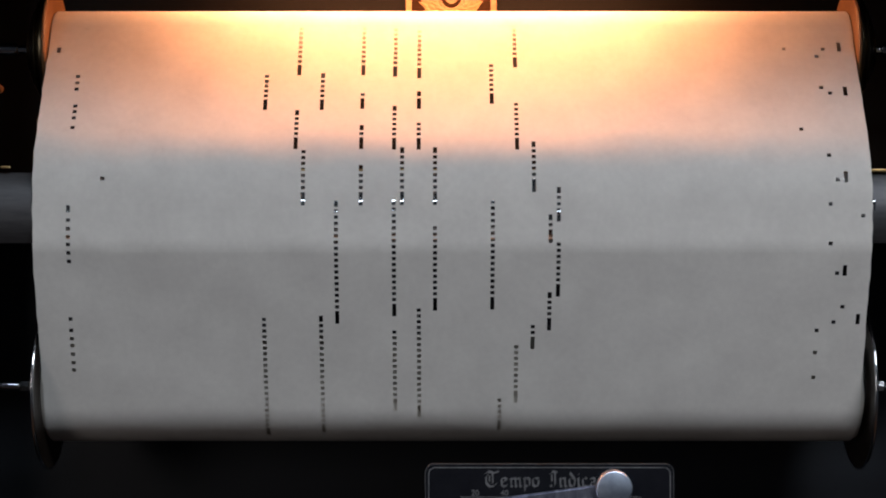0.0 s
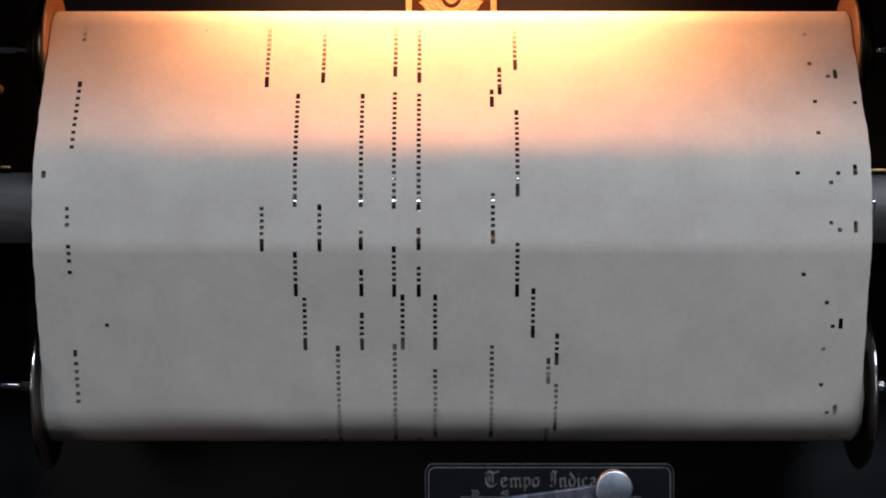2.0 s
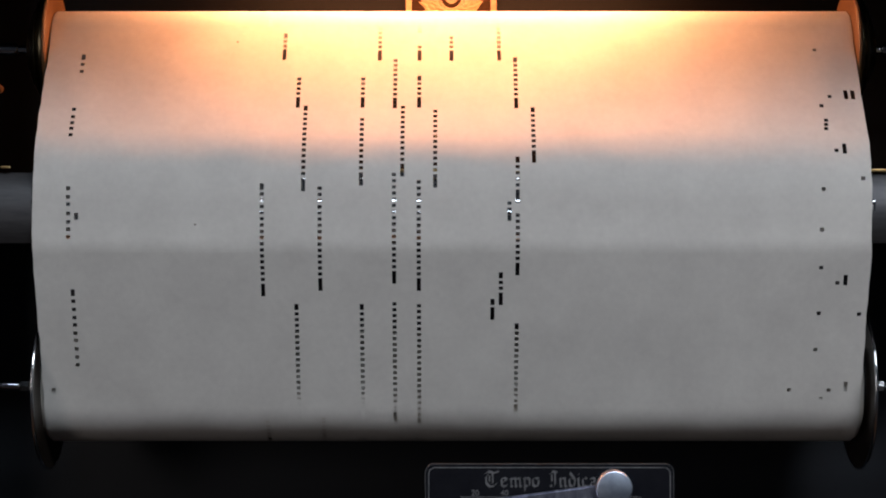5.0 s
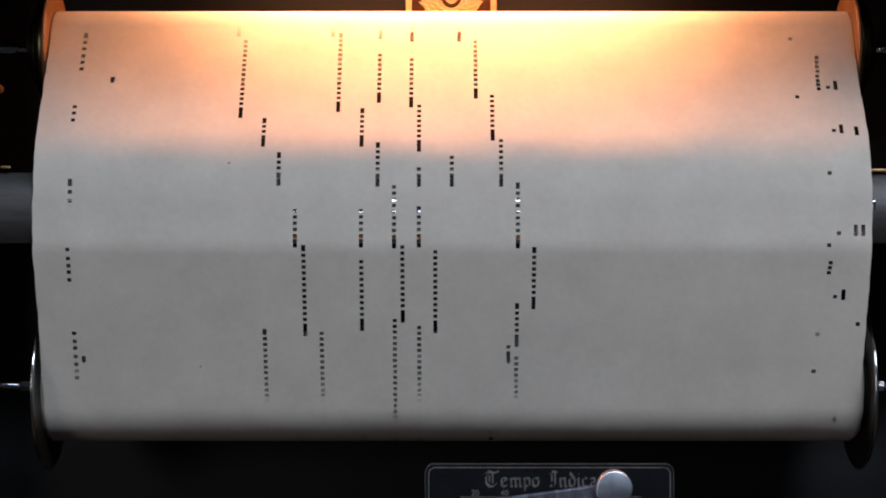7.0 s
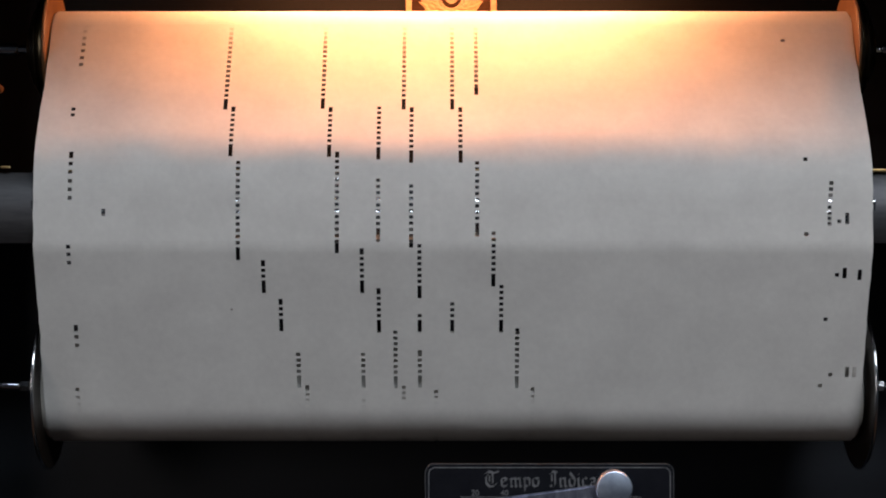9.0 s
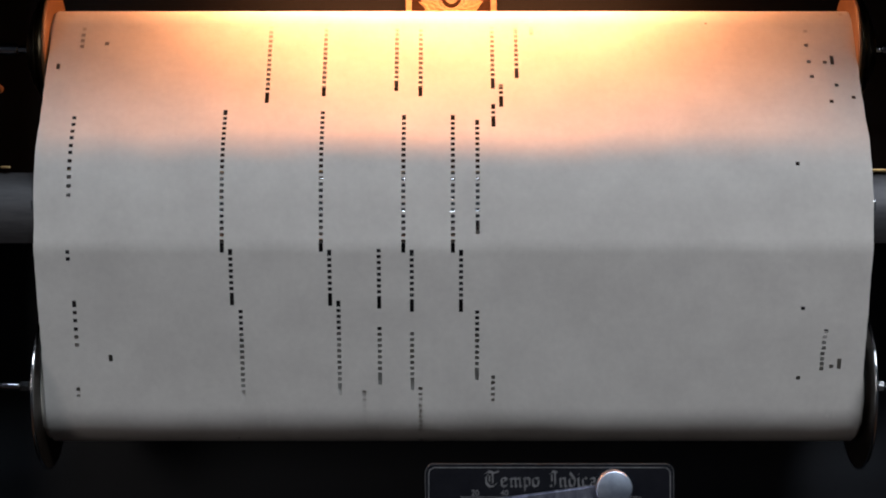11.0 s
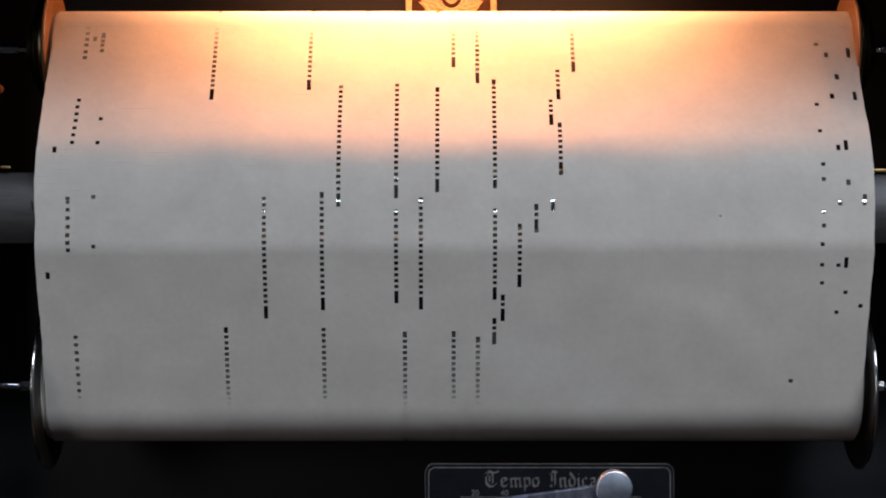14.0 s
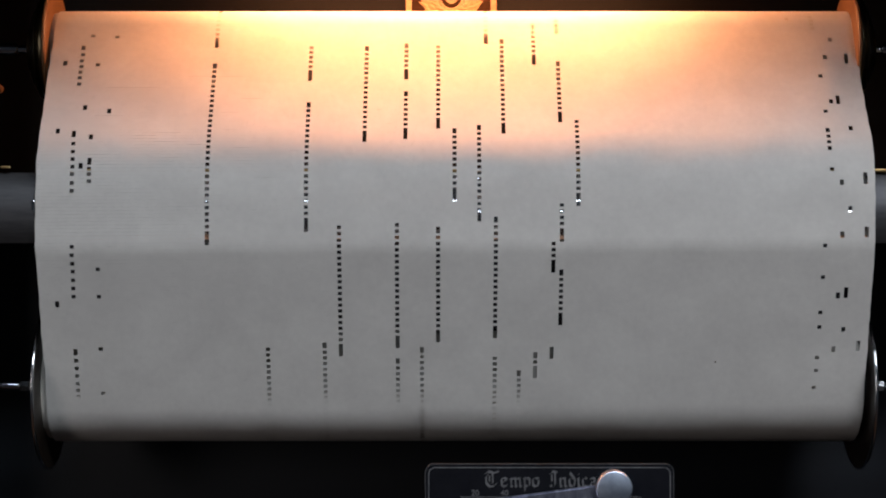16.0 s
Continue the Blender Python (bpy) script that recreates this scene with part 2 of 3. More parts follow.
def tracker_bar():
    bar = thing("tracker_bar", "tarnished grey metal tracker bar with a row of small ports", "tracker bar")
    gap = 0.00018
    z_hi, z_lo, port_z, port = 0.0262, 0.0020, 0.0140, 0.0015
    pitch, x0, x1 = 0.00281, -0.1392, 0.1454
    first = -0.0280 - 35 * pitch
    xs = [x0]
    for k in range(88):
        c = first + k * pitch
        xs += [c - port / 2, c + port / 2]
    xs.append(x1)
    zs = list(np.linspace(z_lo, port_z - port / 2, 90)) + list(np.linspace(port_z + port / 2, z_hi, 90))
    bm = bmesh.new()

    def curve_y(z):
        return 0.020 + gap - math.sqrt(0.020 ** 2 - (z - 0.0125) ** 2)

    def face_y(z):
        """The face lies back in flats, and three rounded rails carry the paper."""
        y = 0.0060 if z > 0.0240 else 0.0034 if z > 0.0172 else curve_y(z) + 0.0006
        for mid, half, deep in RAILS:
            if abs(z - mid) < half:
                y = min(y, curve_y(mid) + deep * (1 - math.sqrt(1 - ((z - mid) / half) ** 2)))
        return y

    rows = [[bm.verts.new((x, face_y(z), z)) for x in xs] for z in zs]
    for j in range(len(zs) - 1):
        for i in range(len(xs) - 1):
            if j == 89 and i % 2 == 1:
                a, b, c, d = rows[j][i], rows[j][i + 1], rows[j + 1][i + 1], rows[j + 1][i]
                deep = [bm.verts.new((v.co.x, v.co.y + 0.007, v.co.z)) for v in (a, b, c, d)]
                for p, q, r, s in ((a, b, 1, 0), (b, c, 2, 1), (c, d, 3, 2), (d, a, 0, 3)):
                    bm.faces.new((p, q, deep[r], deep[s]))
                bm.faces.new(deep)
            else:
                bm.faces.new((rows[j][i], rows[j][i + 1], rows[j + 1][i + 1], rows[j + 1][i]))
    face = part("bar_face", bm, POLISHED, bar, "face rubbed bright by the paper", smooth=True)
    # the ports' inner faces take the painted shade
    face.data.materials.append(PORT_SHADE)
    for p in face.data.polygons:
        if any(face.data.vertices[k].co.y > 0.0061 for k in p.vertices):
            p.material_index = 1
    part("bar_body", box(-0.2045, 0.2045, 0.0075, 0.022, z_lo, z_hi), BAR, bar)
    for xa, xb in ((-0.2045, x0 - 0.0001), (x1 + 0.0001, 0.2045)):
        bm = bmesh.new()
        zz = np.linspace(z_lo, z_hi, 17)
        side = [[bm.verts.new((x, curve_y(z) + 0.0002, z)) for z in zz] + [bm.verts.new((x, 0.0074, z)) for z in (z_hi, z_lo)] for x in (xa, xb)]
        n = len(side[0])
        for k in range(n):
            bm.faces.new((side[0][k], side[1][k], side[1][(k + 1) % n], side[0][(k + 1) % n]))
        bm.faces.new(side[0])
        bm.faces.new(side[1])
        part("bar_end", bm, BAR, bar, "tarnished grey end", smooth=True)
    part("pin", box(-0.1512, -0.1480, 0.0030, 0.0042, 0.0276, 0.0284, 0.0003), BRASS, bar, "small brass pin")
    # unseen board added behind the bar to keep bulb light off the lower spool
    part("bulb_light_baffle", box(-0.2045, 0.2045, 0.0222, 0.0918, 0.006, 0.022, 0.0004), BLACK, bar, "unseen black board added to block bulb light")
    part("upper_rail", box(-0.139, 0.2045, 0.0036, 0.012, 0.0264, 0.0274, 0.0003), BRASS, bar, "thin brass rail")
    # this rail has its warm reflection painted on
    part("lower_rail", box(-0.139, 0.145, 0.0016, 0.0024, 0.0032, 0.0042, 0.0002), WARM_GLINT, bar, "thin brass rail")
    for x in (-0.1397, 0.1468):
        part("edge_guide", box(x - 0.0005, x + 0.0005, 0.0004, 0.004, 0.0120, 0.0165, 0.0002), CHROME, bar, "small bright edge guide")


def supply_spool():
    spool = thing("supply_spool", "brown flanged supply spool with a nearly spent roll", "spool", (0, Y1, Z1))
    for x, out, name in ((-0.1404, -1, "left_flange"), (0.1464, 1, "right_flange")):
        face = [(0, 0.0), (0, 0.0212), (out * 0.0004, 0.0216), (out * 0.0010, 0.0217), (out * 0.0012, 0.0215), (out * 0.0012, 0.0)]
        flange = part(name, lathe([(x + a, r) for a, r in face], 0, 0), FLANGE, spool, smooth=True)
        rim = [(0.0013, 0), (0.0013, 0.0196), (0.0018, 0.0200), (0.0026, 0.0198), (0.0028, 0.0188), (0.0040, 0.0180), (0.0043, 0.0186), (0.0050, 0.0182),
               (0.0055, 0.0165), (0.0072, 0.0140), (0.0078, 0.0095), (0.0094, 0.0085), (0.0094, 0.0)]
        part("rim", lathe([(x + out * a, r) for a, r in rim], 0, 0), DARK_BRASS, flange, "dull dark brass rim", smooth=True)
    part("core", lathe([(-0.1407, 0), (-0.1407, 0.0132), (0.1463, 0.0132), (0.1463, 0)], 0, 0), WOUND, spool, "wound paper core", smooth=True)
    return spool


def takeup_spool():
    spool = thing("takeup_spool", "take-up spool with dark flanges and bright rims", "spool", (0, Y2, Z2))
    for x, out, name in ((-0.1412, -1, "left_flange"), (0.1490, 1, "right_flange")):
        disc = [(0, 0), (0, 0.0293), (out * 0.0009, 0.0293), (out * 0.0009, 0.009), (out * 0.004, 0.008), (out * 0.004, 0)]
        flange = part(name, lathe([(x + a, r) for a, r in disc], 0, 0), DISC, spool, "dark steel disc", smooth=True)
        ring = [(x + out * (0.0005 + 0.0006 * math.cos(t * math.pi / 6)), 0.0297 + 0.0005 * math.sin(t * math.pi / 6)) for t in range(13)]
        part("rim", lathe(ring, 0, 0), CHROME, flange, "bright chromed rim", smooth=True)
    part("core", lathe([(-0.1411, 0), (-0.1411, 0.0187), (0.1448, 0.0187), (0.1448, 0.0118), (0.1489, 0.0118), (0.1489, 0)], 0, 0), WOUND, spool, "wound paper core", smooth=True)
    for k, (x, r) in enumerate(((0.1459, 0.01955), (0.1466, 0.01930), (0.1470, 0.01905), (0.1476, 0.01880))):
        bm = lathe([(0.1430, r - 0.0001), (0.1430, r), (x, r), (x, r - 0.0001)], 0, 0, 120)
        for v in bm.verts:
            if v.co.x > 0.144:
                v.co.x += 0.0004 * noise.noise((v.co.y * 160, v.co.z * 160, k * 5.0))
        part("wound_layer", bm, WOUND, spool, "ragged edge of a wound paper layer", smooth=True)
    return spool


def chuck(name, x_in, x_out, y, z, r, label, nut=False):
    ob = thing(name, label, "shaft", (x_in, y, z))
    s = 1 if x_out > x_in else -1
    a = abs(x_out - x_in)
    if nut:
        part("nut", lathe([(0, 0), (0, r * 1.15), (s * 0.0004, r * 1.25), (s * 0.0032, r * 1.25), (s * 0.0036, r * 1.15), (s * 0.0036, 0)], 0, 0, 6), CHROME, ob, "bright chromed nut")
    prof = [(0.0037, 0), (0.0037, r * 0.8), (0.0045, r), (0.010, r), (0.0104, r * 0.75), (0.013, r * 0.75), (0.0134, r), (a, r), (a, 0)]
    part("spindle", lathe([(s * p, q) for p, q in prof], 0, 0, 48), STEEL, ob, smooth=True)
    if not nut:
        part("tip", lathe([(s * p, q) for p, q in ((0, 0), (0, r * 0.5), (0.0006, r * 0.6), (0.0036, r * 0.6), (0.0036, 0))], 0, 0, 32), STEEL, ob, smooth=True)
    return ob


def emblem_plate():
    plate = thing("emblem_plate", "dark enamel plate with gold border and wreath emblem", "plate", (0.0032, 0.0918, 0.098))
    y = -0.0022
    part("plate_body", box(-0.0180, 0.0180, -0.002, 0.0002, -0.0105, 0.030, 0.0006), ENAMEL, plate)
    for x in (-0.0165, 0.0165):
        part("border", box(x - 0.0011, x + 0.0011, y - 0.0004, y + 0.0004, -0.0100, 0.029), GOLD, plate, "gold border line")
    part("border", box(-0.0154, 0.0154, y - 0.0004, y + 0.0004, 0.0265, 0.0285), GOLD, plate, "gold border line")
    # wreath: rows of leaves on a band, open at the top
    bm = bmesh.new()
    for row, (rad, size, n) in enumerate(((0.0108, 0.0034, 28), (0.0090, 0.0036, 24), (0.0074, 0.0029, 20))):
        for i in range(n):
            a = 2 * math.pi * (i + 0.5 * row) / n
            if 60 < math.degrees(a) < 120:
                continue
            sign = 1 if math.cos(a) > 0 else -1
            lean = a + sign * (1.1 + 0.25 * math.sin(i * 2.3))
            c = Vector((rad * math.cos(a), y - 0.0003 - 0.0003 * row, 0.0015 + rad * math.sin(a)))
            tip, side = Vector((math.cos(lean), 0, math.sin(lean))) * size, Vector((-math.sin(lean), 0, math.cos(lean))) * size * 0.42
            quad = [bm.verts.new(p) for p in (c - tip, c - tip * 0.2 + side, c + tip, c - tip * 0.2 - side)]
            peak = bm.verts.new(c + Vector((0, -0.0005, 0)))
            for k in range(4):
                bm.faces.new((quad[k], quad[(k + 1) % 4], peak))
    part("wreath", bm, GOLD, plate, "gold leaf wreath")
    bm = bmesh.new()
    n = 40
    loops = [[bm.verts.new((r * math.cos(2 * math.pi * i / n), y - d, 0.0006 + r * 1.15 * math.sin(2 * math.pi * i / n)))
              for i in range(n)] for r, d in ((0.0054, 0.0), (0.0051, 0.0008), (0.0044, 0.0008), (0.0041, 0.0))]
    for a, b in zip(loops, loops[1:]):
        for i in range(n):
            bm.faces.new((a[i], a[(i + 1) % n], b[(i + 1) % n], b[i]))
    part("emblem", bm, GOLD, plate, "gold oval emblem")
    bm = bmesh.new()
    ends = [[], []]
    for i in range(15):
        a = radians(-200 + i * 25)
        rad = 0.0016 + 0.00007 * i
        for k, d in enumerate((-0.0006, 0.0006)):
            ends[k].append(bm.verts.new(((rad + d) * math.cos(a), y - 0.0006, 0.0004 + (rad + d) * 1.2 * math.sin(a))))
    for i in range(14):
        bm.faces.new((ends[0][i], ends[0][i + 1], ends[1][i + 1], ends[1][i]))
    part("scroll", bm, GOLD, plate, "gold scroll ornament")


def tempo_indicator():
    y = -0.0328
    plate = thing("tempo_plate", "black tempo indicator plate with worn silver lettering and border", "indicator plate", (0, 0, 0))
    k = (0.615 + y) / 3200
    X = lambda px: (px - 784) * k
    Z = lambda py: (441 - py) * k

    def rounded(x0, x1, za, zb, r, w):
        """A rounded frame line of width w."""
        bm = bmesh.new()
        outer, inner = [], []
        for cx, cz, a0 in ((x1 - r, za - r, 0), (x0 + r, za - r, 90), (x0 + r, zb + r, 180), (x1 - r, zb + r, 270)):
            for i in range(9):
                a = radians(a0 + i * 11.25)
                outer.append(bm.verts.new((cx + r * math.cos(a), 0, cz + r * math.sin(a))))
                inner.append(bm.verts.new((cx + (r - w) * math.cos(a), 0, cz + (r - w) * math.sin(a))))
        n = len(outer)
        for i in range(n):
            bm.faces.new((outer[i], outer[(i + 1) % n], inner[(i + 1) % n], inner[i]))
        return bm

    def raised(bm, y0, thick):
        for v in bm.verts:
            v.co.y = y0
        ext = bmesh.ops.extrude_face_region(bm, geom=bm.faces[:])
        for v in ext["geom"]:
            if isinstance(v, bmesh.types.BMVert):
                v.co.y = y0 - thick
        return bm

    body = bmesh.new()
    x0, x1, za, zb, r = X(752), X(1193), Z(821), Z(1010), 0.0028
    ring = []
    for cx, cz, a0 in ((x1 - r, za - r, 0), (x0 + r, za - r, 90), (x0 + r, zb + r, 180), (x1 - r, zb + r, 270)):
        for i in range(9):
            a = radians(a0 + i * 11.25)
            ring.append(body.verts.new((cx + r * math.cos(a), 0, cz + r * math.sin(a))))
    body.faces.new(ring)
    part("plate_body", raised(body, -0.0315, 0.0013), ENAMEL_BLUE, plate)
    part("bracket", box(X(757), X(1188), -0.0314, -0.022, -0.1879, Z(832)), VELVET, plate, "matt black wooden bracket")
    part("border", raised(rounded(X(758), X(1187), Z(827), Z(1004), 0.0022, 0.00030), y, 0.0001), SILVERING, plate, "thin silver border")
    part("rim", raised(rounded(X(752.5), X(1192.5), Z(821.5), Z(1009), 0.0028, 0.00012), y, 0.0002), SILVERING, plate, "worn bright edge")
    def black_letter(strokes, left, right):
        """One broken letter, drawn with a broad nib held at 45 degrees, between two places of the plate."""
        bm = bmesh.new()
        xs = [p[0] for line in strokes for p in line]
        lo, hi, tall, foot = min(xs) - 0.1, max(xs) + 0.1, 17.0 * k, Z(862)
        wide = (X(right) - X(left)) / (hi - lo)
        nib, hair = Vector((0.085, 0.105)), Vector((0.02, -0.02))
        count = 0
        for line in strokes:
            for p, q in zip(line, line[1:]):
                p, q = Vector(p), Vector(q)
                ring = (p - nib - hair, p + nib - hair, q + nib + hair, q - nib + hair)
                front = y - 0.0001 - count * 0.000004
                count += 1
                near = [bm.verts.new((X(left) + (c[0] - lo) * wide, front, foot + c[1] * tall)) for c in ring]
                far = [bm.verts.new((v.co.x, y, v.co.z)) for v in near]
                bm.faces.new(near)
                for i in range(4):
                    bm.faces.new((near[i], near[(i + 1) % 4], far[(i + 1) % 4], far[i]))
        return part("letter", bm, SILVERING, plate, "worn silver black-letter character")

    def minim(x):
        return ((x - 0.14, 0.80), (x, 0.93), (x, 0.10), (x + 0.15, 0.03))

    bowl = ((0.1, 0.78), (0.1, 0.2), (0.35, 0.03), (0.6, 0.22), (0.6, 0.8), (0.35, 0.97), (0.1, 0.78))
    glyphs = {
        "T": (((0.0, 1.35), (0.3, 1.62), (0.95, 1.45), (1.4, 1.62)), ((0.4, 1.45), (0.1, 1.05), (0.1, 0.4), (0.5, 0.03), (0.95, 0.1), (1.25, 0.4)),
              ((0.78, 1.42), (0.78, 0.40), (0.62, 0.3)), ((0.45, 1.15), (0.45, 0.55))),
        "e": (((0.12, 0.8), (0.12, 0.2), (0.4, 0.03), (0.66, 0.2)), ((0.12, 0.8), (0.42, 0.97), (0.64, 0.75), (0.14, 0.45))),
        "m": (minim(0), minim(0.5), minim(1.0), ((0.0, 0.75), (0.36, 0.95)), ((0.5, 0.75), (0.86, 0.95))),
        "p": (((-0.14, 0.85), (0, 0.95), (0, -0.4)), ((0.0, 0.8), (0.3, 0.97), (0.55, 0.8), (0.55, 0.2), (0.3, 0.03), (0.0, 0.14))),
        "o": (bowl,),
        "I": (((0.0, 1.35), (0.25, 1.6), (0.75, 1.5)), ((0.55, 1.5), (0.55, 0.3), (0.25, 0.03), (0.0, 0.2)), ((0.2, 1.25), (0.2, 0.6))),
        "n": (minim(0), minim(0.52), ((0.0, 0.75), (0.38, 0.95))),
        "d": (bowl, ((0.6, 0.8), (0.12, 1.5))),
        "i": (minim(0), ((-0.03, 1.25), (0.05, 1.38))),
        "c": (((0.58, 0.82), (0.38, 0.97), (0.1, 0.78), (0.1, 0.2), (0.38, 0.03), (0.62, 0.2)),),
        "a": (((0.1, 0.82), (0.35, 0.97), (0.58, 0.82), (0.58, 0.15), (0.72, 0.03)), ((0.58, 0.6), (0.28, 0.52), (0.1, 0.3), (0.26, 0.03), (0.58, 0.2))),
        "t": (((0.2, 1.25), (0.2, 0.2), (0.42, 0.03), (0.62, 0.15)), ((0.0, 0.95), (0.5, 0.95))),
        "r": (minim(0), ((0.0, 0.78), (0.28, 0.97), (0.46, 0.85))),
    }
    for word in ((("T", 857, 884), ("e", 886, 899), ("m", 901, 924), ("p", 925, 939), ("o", 941, 955)),
                 (("I", 972, 987), ("n", 988, 1004), ("d", 1006, 1019), ("i", 1020, 1028), ("c", 1030, 1041), ("a", 1043, 1057),
                  ("t", 1059, 1069), ("o", 1071, 1084), ("r", 1086, 1096))):
        for char, left, right in word:
            black_letter(glyphs[char], left, right)
    lettering("scale_number", "20", 0.0026, (X(841), y - 0.0001, Z(873)), SILVERING, plate, 0.00005, label="worn silver number")
    lettering("scale_number", "40", 0.0026, (X(893), y - 0.0001, Z(873)), SILVERING, plate, 0.00005, label="worn silver number")
    part("scale_line", box(X(815), X(1135), y - 0.0001, y, Z(880.6), Z(879.2)), SILVERING, plate, "thin silver scale line")
    # the pointer
    lever = thing("tempo_lever", "chromed tempo lever with a round flat knob", "lever", (X(1085), -0.0345, Z(862)))
    bm = bmesh.new()
    c = [(-2, -4), (-30, -5), (-215, 20), (-215, 62), (-4, 30)]
    vs = [bm.verts.new((a * k, 0.0006, -b * k)) for a, b in c]
    bm.faces.new(vs)
    ext = bmesh.ops.extrude_face_region(bm, geom=bm.faces[:])
    for v in ext["geom"]:
        if isinstance(v, bmesh.types.BMVert):
            v.co.y -= 0.0012
    bmesh.ops.bevel(bm, geom=bm.edges[:], offset=0.00055, segments=2, affect="EDGES")
    part("arm", bm, LEVER, lever, "steel arm with painted bluish sheen streaks")
    bm = lathe([(-0.0034, 0), (-0.0034, 0.0051), (-0.0032, 0.0055), (-0.0029, 0.0057), (0.0010, 0.0057), (0.0010, 0)], 0, 0, 160)
    for v in bm.verts:
        r = math.hypot(v.co.y, v.co.z)
        if r > 0.0054 and round(math.atan2(v.co.z, v.co.y) / (2 * math.pi) * 160) % 2:
            v.co.y, v.co.z = v.co.y * 1.03, v.co.z * 1.03
    bmesh.ops.rotate(bm, verts=bm.verts, cent=(0, 0, 0), matrix=Matrix.Rotation(radians(90), 3, "Z"))
    part("knob", bm, KNOB, lever, "flat round knurled chrome knob", smooth=True)


ENAMEL_BLUE = worn(material("black_plate_enamel", (0.012, 0.013, 0.017), 0.35), (0.004, 0.0045, 0.007), (0.009, 0.0095, 0.013), 70, 900, rough=(0.3, 0.5))
ENAMEL_BLUE.node_tree.nodes["Principled BSDF"].inputs["Specular IOR Level"].default_value = 0.2


def screw(x, y, z, r, label):
    ob = part("screw", lathe([(-0.001, 0), (-0.001, r * 0.6), (-0.0006, r), (0.001, r), (0.001, 0)], 0, 0, 24), FLANGE, smooth=True)
    ob.location, ob.rotation_euler = (x, y, z), (0, 0, radians(90))
    tagged(ob, label, "screw", "brass screws of the spool box")


spool_box()
tracker_bar()
SUPPLY = supply_spool()
TAKEUP = takeup_spool()
chuck("supply_chuck", -0.1508, -0.205, Y1, Z1, 0.0024, "blued steel supply spool chuck")
chuck("supply_chuck", 0.1560, 0.205, Y1, Z1, 0.0024, "blued steel supply spool chuck")
chuck("takeup_shaft", -0.1490, -0.205, Y2, Z2, 0.0016, "dark take-up shaft with a bright nut", True)
chuck("takeup_shaft", 0.1556, 0.205, Y2, Z2, 0.0016, "dark take-up shaft with a bright nut", True)
emblem_plate()
tempo_indicator()
screw(-0.1735, 0.0908, 0.0625, 0.0018, "small round brass screw in the black wall")

# ---- the music roll: its perforations, in millimetres along the paper ----
PITCH, COLUMN0 = 2.81, -28.02
HOLES = []


def punch(x, s, length, width=1.4):
    """One hole of that length whose middle lies at x, s."""
    HOLES.append(((x - width / 2) / 1000, (x + width / 2) / 1000, (s - length / 2) / 1000, (s + length / 2) / 1000))


def note(column, s0, s1):
    """A held note: a slot where it begins, then a chain of small punches."""
    x = COLUMN0 + column * PITCH
    slot = min(4.6, s1 - s0)
    punch(x, s1 - slot / 2, slot)
    room = s1 - slot - 0.9 - s0
    count = int(round((room + 0.9) / 2.12))
    for i in range(count):
        end = i == count - 1 and (column + int(s1)) % 2 == 0
        punch(x, s1 - slot - 1.55 - i * 2.12 - (0.4 if end else 0), 2.2 if end else 1.2)


note(-12, 34.7, 81.9); note(-5, 34.7, 79.9); note(17, 65.9, 78.2); note(7, 30.8, 72.1); note(4, 40.5, 69.6); note(19, 45.6, 66.6)
note(21, 38.4, 46.4); note(23, 27.0, 39.5); note(-3, -6.1, 37.0); note(4, -6.1, 34.3); note(9, 1.6, 32.2); note(16, -6.1, 31.8)
note(24, 7.3, 27.1); note(23, -0.4, 7.8); note(24, -10.8, 0.6); note(-7, -25.3, -4.9); note(0, -18.4, -4.9); note(5, -25.3, -5.1)
note(9, -25.5, -5.1); note(21, -26.1, -9.5); note(4, -42.2, -24.6); note(7, -34.7, -24.6); note(19, -44.7, -24.6)
note(-8, -40.5, -24.8); note(0, -34.5, -24.8); note(-12, -56.6, -41.0); note(-5, -56.6, -41.0); note(0, -48.9, -41.5)
note(7, -48.9, -41.5); note(16, -60.8, -43.7); note(7, -98.9, -54.9); note(4, -101.4, -55.6); note(-8, -98.9, -56.2)
note(0, -98.9, -56.2); note(19, -92.1, -59.7); note(16, -100.4, -94.1); note(17, -110.7, -99.5); note(-12, -141.2, -102.7)
note(-5, -141.2, -104.7); note(7, -142.5, -104.7); note(4, -146.2, -107.3); note(19, -130.9, -110.3); note(18, -136.6, -129.3)
note(19, -150.1, -135.5); note(-7, -170.7, -139.5); note(9, -171.7, -140.7); note(0, -166.7, -141.4); note(5, -172.5, -144.5)
note(21, -171.7, -149.4); note(4, -193.7, -171.4); note(19, -193.3, -171.4); note(-8, -185.3, -171.7); note(0, -185.3, -171.7)
note(7, -185.3, -171.7); note(2, -208.0, -192.4); note(7, -198.4, -192.4); note(11, -204.4, -192.4); note(17, -210.5, -192.4)
note(-10, -203.9, -192.8); note(7, -224.0, -204.9); note(-12, -218.6, -206.8); note(0, -222.0, -206.8); note(16, -227.8, -209.2)
note(-15, -254.0, -218.7); note(-3, -254.5, -221.2); note(6, -245.4, -223.2); note(2, -247.4, -225.2); note(14, -252.3, -227.0)
note(6, -274.0, -252.3); note(12, -274.0, -252.3); note(2, -274.0, -253.5); note(-4, -274.5, -254.5); note(-16, -274.0, -254.7)
note(-17, -324.6, -273.8); note(5, -323.2, -273.8); note(11, -323.2, -273.8); note(-5, -325.7, -274.1); note(14, -319.8, -280.2)
note(16, -328.4, -318.8); note(17, -336.3, -327.4); note(-12, -372.1, -329.0); note(-5, -372.1, -331.9); note(7, -371.4, -331.9)
